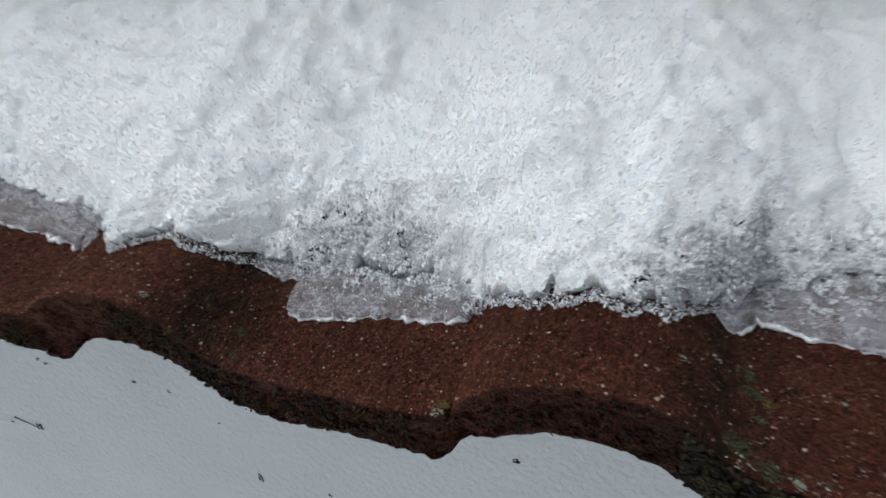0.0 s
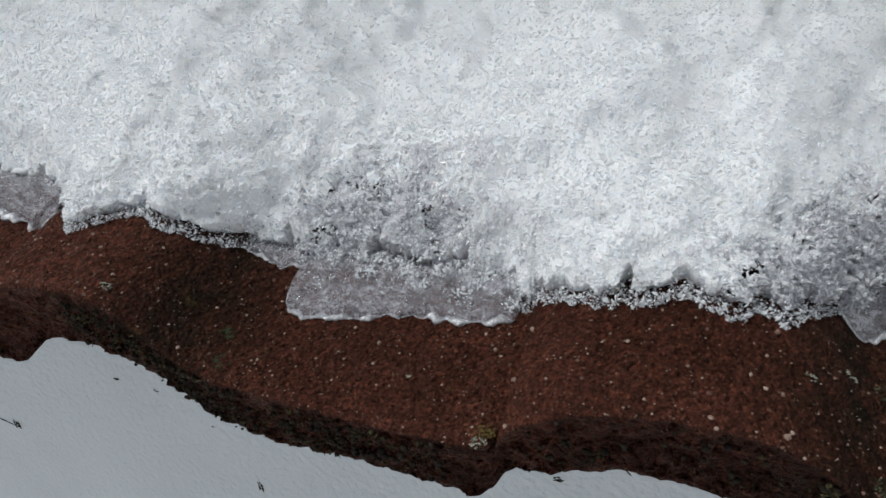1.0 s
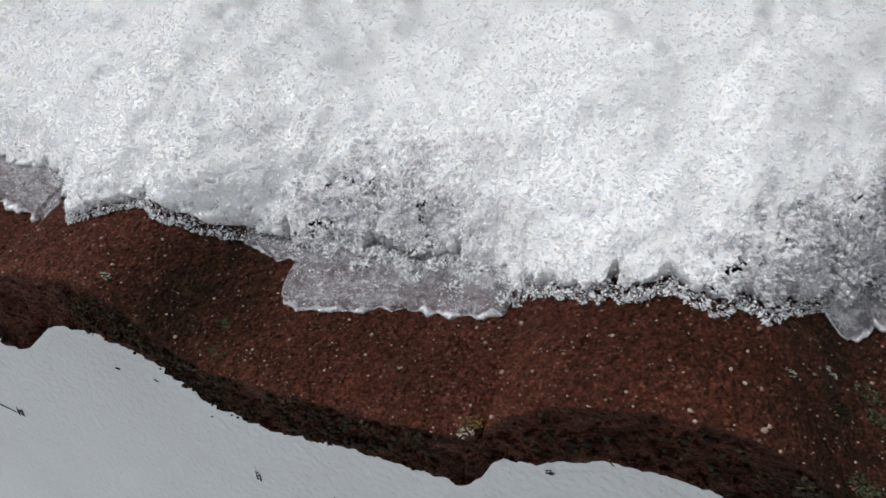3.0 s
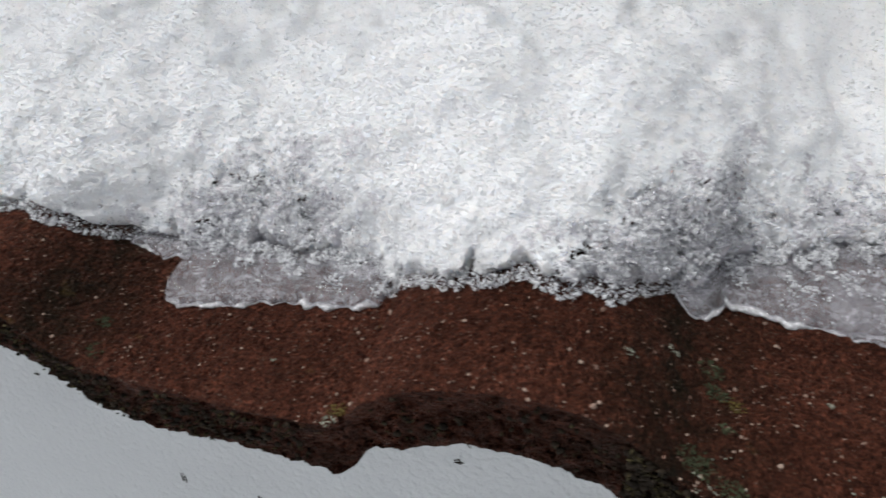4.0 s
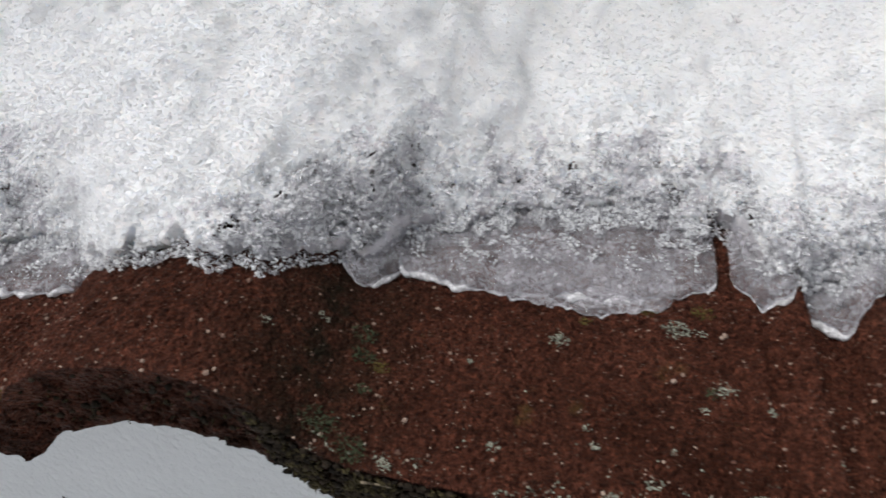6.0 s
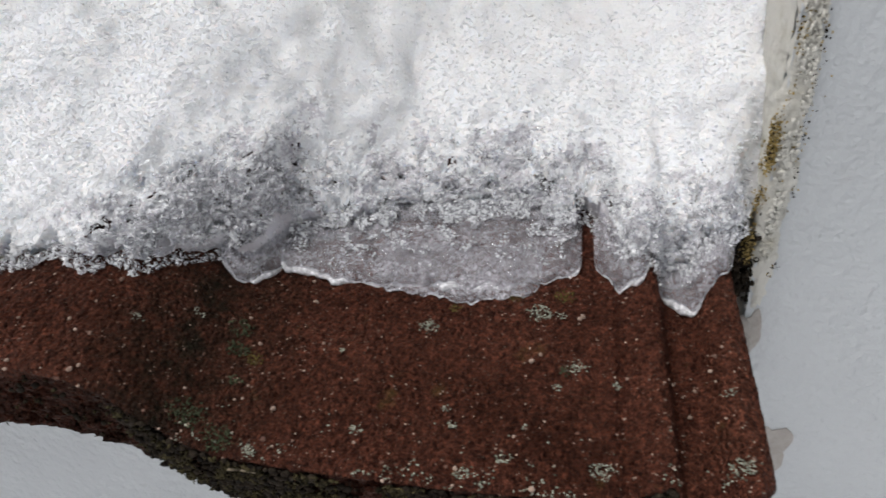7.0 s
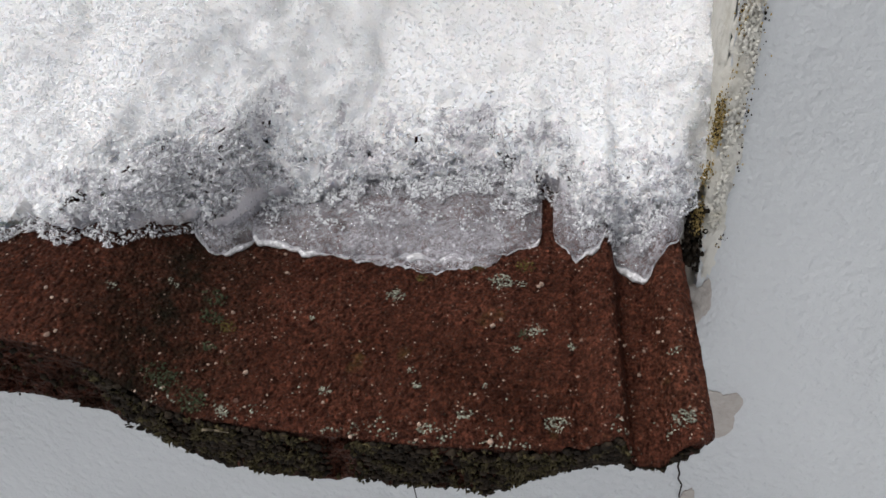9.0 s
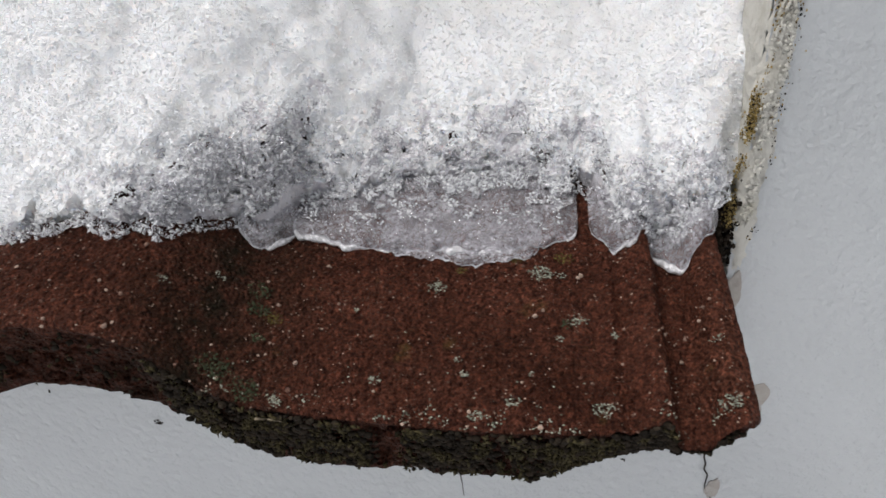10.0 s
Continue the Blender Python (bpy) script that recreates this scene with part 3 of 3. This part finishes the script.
def lichen(x, y, size, rng, mat=None, name="lichen", label="pale grey-green lichen rosette", flat=0.35):
    n = max(12, int((size / 0.0006) ** 2 * 1.5))
    items = []
    for _ in range(n):
        r, a = size * math.sqrt(rng.uniform(0, 1)) * rng.uniform(0.6, 1.15), rng.uniform(0, 6.3)
        px, py = x + r * math.cos(a), y + r * 0.8 * math.sin(a)
        if px > 0.231:
            continue
        g = rng.uniform(0.00016, 0.00055)
        items.append((*on_tile(px, py, 0.0004), g, g, g * flat))
    v, f = blobs(items, rng, 0.35)
    part(name, v, f, [mat or lichen_mat], tile_of(x), label, False)


def growths():
    rng = np.random.default_rng(12)
    for x, y, s in ((0.114, 0.286, .0042), (0.158, 0.296, .0055), (0.167, 0.294, .0022), (0.172, 0.271, .0045), (0.165, 0.262, .0020), (0.154, 0.246, .0020), (0.186, 0.261, .0022), (0.126, 0.251, .0018), (0.148, 0.234, .0030), (0.095, 0.239, .0030), (0.129, 0.245, .0024), (0.223, 0.258, .0026), (0.222, 0.232, .0050), (0.027, 0.269, .0024), (0.012, 0.254, .0022), (-0.132, 0.247, .0016), (-0.096, 0.224, .0034), (-0.263, 0.232, .0030), (-0.184, 0.269, .0016), (0.060, 0.226, .0040), (0.135, 0.228, .0036), (0.180, 0.231, .0045), (0.105, 0.261, .0016), (0.082, 0.271, .0014)):
        lichen(x, y, s, rng)
    for x, y, s in ((0.041, 0.272, .0050), (0.043, 0.263, .0046), (0.037, 0.232, .0068), (0.048, 0.228, .0060), (0.047, 0.250, .0030), (0.168, 0.269, .0028), (-0.217, 0.245, .0040), (-0.212, 0.232, .0050)):
        lichen(x, y, s, rng, cushion_mat, "moss_cushion", "small dark green moss cushion", 0.9)
    for x, y, s in ((0.124, 0.296, .0032), (0.168, 0.304, .0048), (0.148, 0.303, .0030), (0.050, 0.261, .0040), (-0.094, 0.229, .0040)):
        lichen(x, y, s, rng, algae_mat, "algae_stain", "yellow-green algae stain", 0.12)
    for k in range(4):
        items = []
        lo, hi = ROLL_X + STARTS[k], (0.229 if k == 0 else ROLL_X + STARTS[k - 1])
        for _ in range(2200 if k < 2 else 600):
            x, y = rng.uniform(lo + 0.003, hi), rng.uniform(0.222, 0.33)
            g = 0.00016 + rng.exponential(0.00018)
            g = min(g, 0.0013)
            items.append((*on_tile(x, y, g * 0.15), g, g, g * 0.8))
        v, f = blobs(items, rng, 0.3)
        part("grit", v, f, [grit_mat], tiles[k], "pale sand grains in the surface", False, "stuff")

    items = []
    for _ in range(800):
        x, y = rng.uniform(0.03, 0.230), 0.2225 + rng.exponential(0.006)
        if fbm(x, y, 0, 90, 77, 2) < rng.uniform(0.0, 0.45):
            continue
        g = rng.uniform(0.00015, 0.0006)
        items.append((*on_tile(x, y, 0.0002), g, g, g * 0.6))
    v, f = blobs(items, rng, 0.35)
    part("lichen_crust", v, f, [lichen_mat], tiles[0], "pale lichen crust along the front edge", False, "stuff")


growths()


def moss_fringe(k, x0, x1, count, size, seed):
    """Ragged moss hanging on a tile's front edge."""
    rng = np.random.default_rng(seed)
    pl, sz = [], []
    for _ in range(count):
        x = rng.uniform(x0, x1)
        if fbm(x, 0, 0, 45, seed, 2) < rng.uniform(-0.7, 0.15):
            continue
        xx = x - STARTS[k]
        t, b = float(np.interp(xx, TOP[:, 0], TOP[:, 1])) - 0.003, float(np.interp(xx, LOW[:, 0], LOW[:, 1]))
        if k and xx > 0.075:
            b = float(np.interp(xx, UNDER[:, 0], UNDER[:, 1]))
        s = rng.beta(1.3, 1.2)
        z = t - 0.0015 + (b - t + 0.0020) * s + LIFTS[k]
        y = EAVE - 0.0070 + 0.010 * s + rng.uniform(-0.0008, 0.001)
        r = size * rng.uniform(0.4, 1.1)
        pl.append((x, y, z))
        sz.append((r * rng.uniform(0.8, 2.2), r * 0.7, r * rng.uniform(0.4, 1.0)))
    lumps = [(p[0], p[1] + 0.0006, p[2], g, g * 0.7, g * 0.8) for p, g in zip(pl[::3], rng.uniform(0.0005, 0.0018, len(pl)))]
    v, f = blobs(lumps, rng, 0.35)
    part("dirt_crust", v, f, [dirt_shade_mat], tiles[k], "black-brown crust on the broken edge", True, "stuff")
    keep = [i for i, p in enumerate(pl) if fbm(p[0], 0, p[2], 130, seed + 9, 2) > 0.02]
    pl, sz = [pl[i] for i in keep], [sz[i] for i in keep]
    v, f = crystals(pl, sz, rng, 0.4)
    part("moss_fringe", v, f, [moss_mat], tiles[k], "dark olive moss along the broken front edge", True, "stuff")


moss_fringe(0, 0.015, 0.206, 10000, 0.0010, 3)
moss_fringe(0, 0.206, 0.226, 260, 0.0006, 7)
moss_fringe(0, -0.08, 0.03, 350, 0.0007, 4)
moss_fringe(1, -0.300, -0.112, 1500, 0.0008, 5)
moss_fringe(2, -0.54, -0.352, 1800, 0.0008, 6)


def strand(name, pts, r, parent, mat, label=""):
    """A thin bent stalk or thread through the given points."""
    vs, fs = [], []
    for i, p in enumerate(pts):
        w = r * (1 - 0.6 * i / max(1, len(pts) - 1))
        vs += [(p[0] + w * math.cos(a), p[1] + w * math.sin(a), p[2] + w * 0.6 * math.sin(a)) for a in (0, 2.1, 4.2)]
    for i in range(len(pts) - 1):
        fs += [(3 * i + j, 3 * i + (j + 1) % 3, 3 * i + 3 + (j + 1) % 3, 3 * i + 3 + j) for j in range(3)]
    return part(name, vs, fs, [mat], parent, label)


strand("dry_stalk", [(0.0530, 0.2222, 1.0749), (0.0579, 0.2222, 1.0750), (0.0630, 0.2222, 1.0741)], 0.0005, tiles[0], straw_mat, "pale dry grass stalk")
strand("root_thread", [(0.126, 0.232, 1.046), (0.1275, 0.230, 1.038), (0.1278, 0.231, 1.028)], 0.00035, tiles[0], dirt_shade_mat, "thin hanging root thread")


# ---- wear on the wall ----
def ragged(name, cx, cz, w, h, mat, seed, label, proud=0.0006, n=36):
    """A thin ragged patch on the wall face."""
    ring = []
    for i in range(n):
        a = 2 * math.pi * i / n
        r = 1 + 0.35 * n3(math.cos(a), math.sin(a), 0, 1.6, seed) + 0.18 * n3(math.cos(a), math.sin(a), 0, 5, seed)
        ring.append((cx + w * r * math.cos(a), cz + h * r * math.sin(a)))
    vs = [(x, FACADE - proud, z) for x, z in ring] + [(x, FACADE + 0.001, z) for x, z in ring]
    fs = [tuple(range(n))] + [(i, n + i, n + (i + 1) % n, (i + 1) % n) for i in range(n)]
    return part(name, vs, fs, [mat], wall, label, False)


ragged("bare_patch", 0.266, 0.984, 0.0145, 0.017, plaster_raw, 3, "bare grey plaster where paint flaked off")
ragged("bare_patch", 0.2612, 0.914, 0.0042, 0.0075, plaster_raw, 8, "bare grey plaster beside a crack")
ragged("bare_patch", 0.2515, 1.055, 0.0040, 0.012, plaster_raw, 12, "bare grey plaster under the tile's end")
strand("crack", [(0.2520, FACADE - 0.0003, 0.957), (0.2536, FACADE - 0.0003, 0.9463), (0.2528, FACADE - 0.0003, 0.940), (0.2545, FACADE - 0.0003, 0.9346), (0.2541, FACADE - 0.0003, 0.930), (0.2568, FACADE - 0.0003, 0.9251), (0.2562, FACADE - 0.0003, 0.9152), (0.2590, FACADE - 0.0003, 0.908), (0.2615, FACADE - 0.0003, 0.9044), (0.2600, FACADE - 0.0003, 0.885)], 0.0007, wall, dirt_shade_mat, "fine dark crack in the render")


def corner_bead():
    """The crumbling painted arris of the recess."""
    zs = np.arange(0.99, 1.60, 0.0016)
    vs, seg = [], 14
    for z in zs:
        thin = min(1.0, max(0.15, (z - 1.04) / 0.05))
        for k in range(seg):
            a = math.pi * k / (seg - 1)
            r = 0.0040 * thin * (1 + 0.45 * n3(0, a * 0.01, z, 60, 3)) + 0.0014 * fbm(math.cos(a) * 0.01, a * 0.01, z, 240, 5)
            vs.append((EDGE + 0.0040 - r * 1.3 * math.cos(a), FACADE + 0.0012 - r * 0.55 * math.sin(a), z))
    part("corner_bead", vs, grid_faces(len(zs), seg, True), [bead_paint], wall, "crumbling cream-painted edge of the recess")
    rng = np.random.default_rng(8)
    items, dark = [], []
    for _ in range(4200):
        z = 1.055 + rng.beta(1.4, 2.0) * 0.17
        x = EDGE - 0.0015 + (z - 1.14) * 0.07 + rng.normal(0.0, 0.0013)
        if n3(x, 0, z, 55, 60) < rng.uniform(0.05, 0.45):
            continue
        g = rng.uniform(0.00012, 0.0005)
        (items if rng.uniform() < 0.82 else dark).append((x, FACADE - 0.0022 + rng.uniform(0, 0.004), z, g, g * 0.7, g * rng.uniform(0.8, 2.0)))
    for _ in range(1100):
        z = rng.uniform(1.085, 1.24)
        if n3(0, 0, z, 30, 61) < rng.uniform(-0.3, 0.7):
            continue
        g = rng.uniform(0.00014, 0.00045)
        (dark if rng.uniform() < 0.6 else items).append((EDGE + 0.0070 + rng.normal(0, 0.0018), FACADE - 0.0006, z, g, g * 0.5, g * 1.5))
    crust = []
    for _ in range(2600):
        z = rng.uniform(1.085, 1.30)
        x = EDGE + 0.0085 * rng.beta(2.2, 1.2) * min(1.0, 0.55 + (z - 1.085) * 6)
        if n3(x, 0, z, 110, 66) < rng.uniform(-0.35, 0.25):
            continue
        g = rng.uniform(0.0003, 0.0010)
        crust.append((x, FACADE - 0.0006 - rng.uniform(0, 0.0016), z, g, g * 0.6, g * rng.uniform(0.8, 1.8)))
    v, f = blobs(crust, rng, 0.3)
    part("paint_crust", v, f, [bead_paint], wall, "flaking cream paint along the recess edge", True, "stuff")
    v, f = blobs(items, rng)
    part("mould", v, f, [mould_mat], wall, "ochre mould along the recess edge", False, "stuff")
    v, f = blobs(dark, rng)
    part("dirt_flecks", v, f, [dirt_shade_mat], wall, "black dirt flecks along the recess edge", False, "stuff")
    lump = [(EDGE - 0.006 + rng.uniform(-0.006, 0.006), FACADE - rng.uniform(-0.004, 0.012), rng.uniform(1.030, 1.066), 0.0040, 0.004, 0.005) for _ in range(30)]
    v, f = blobs(lump, rng, 0.25)
    part("mortar", v, f, [plaster_raw], wall, "crumbly mortar between tile end and wall")

    # Dark grains stand in for the shadow inside the gap beside the tile.
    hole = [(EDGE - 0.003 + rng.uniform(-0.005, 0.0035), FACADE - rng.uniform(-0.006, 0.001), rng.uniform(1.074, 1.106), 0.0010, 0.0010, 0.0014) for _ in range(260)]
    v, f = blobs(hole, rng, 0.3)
    part("gap_shade", v, f, [dirt_shade_mat], wall, "dark grains painting the shade of the gap beside the tile")
    ys = np.arange(FACADE + 0.002, 0.70, 0.004)
    zz = np.arange(1.04, 1.60, 0.004)
    vs = [(EDGE - 0.0010 - 0.0007 * fbm(0, y, z, 60, 70), y, z) for y in ys for z in zz]
    part("reveal_coat", vs, grid_faces(len(ys), len(zz), True), [bead_paint], wall, "yellowed cream paint on the reveal")


corner_bead()


def wall_specks():
    rng = np.random.default_rng(21)
    for x, z, w, h, n in ((-.3175, .8695, .0016, .0040, 5), (-.250, .867, .0022, .0022, 5), (-.4236, .954, .0045, .0009, 7), (-.390, .9505, .0024, .0008, 4), (-.0876, .946, .0026, .0010, 5), (-.5366, .9594, .0030, .0016, 5), (-.526, .956, .0030, .0016, 5), (-.0857, .948, .0030, .0012, 5), (-.156, .971, .0016, .0010, 4), (.208, .934, .0016, .0010, 4), (-.575, .869, .0030, .0030, 7), (-.612, .869, .0026, .0018, 5), (-.345, .925, .0014, .0008, 3), (.232, .955, .0010, .0006, 3)):
        items = [(x + rng.uniform(-w, w), FACADE - 0.0003, z + rng.uniform(-h, h), w * rng.uniform(0.15, 0.4) + 0.0002, 0.0004, h * rng.uniform(0.15, 0.5) + 0.0002) for _ in range(n)]
        v, f = blobs(items, rng)
        part("dirt_speck", v, f, [dirt_shade_mat], wall, "", False)
    for pts in (((-.606, .876), (-.592, .872), (-.577, .868)), ((-.577, .866), (-.577, .876)), ((-.572, .866), (-.571, .875)), ((-.318, .866), (-.3185, .875)), ((-.3155, .865), (-.315, .873))):
        strand("cobweb_thread", [(x, FACADE - 0.0006, z) for x, z in pts], 0.0006, wall, dirt_shade_mat)


wall_specks()
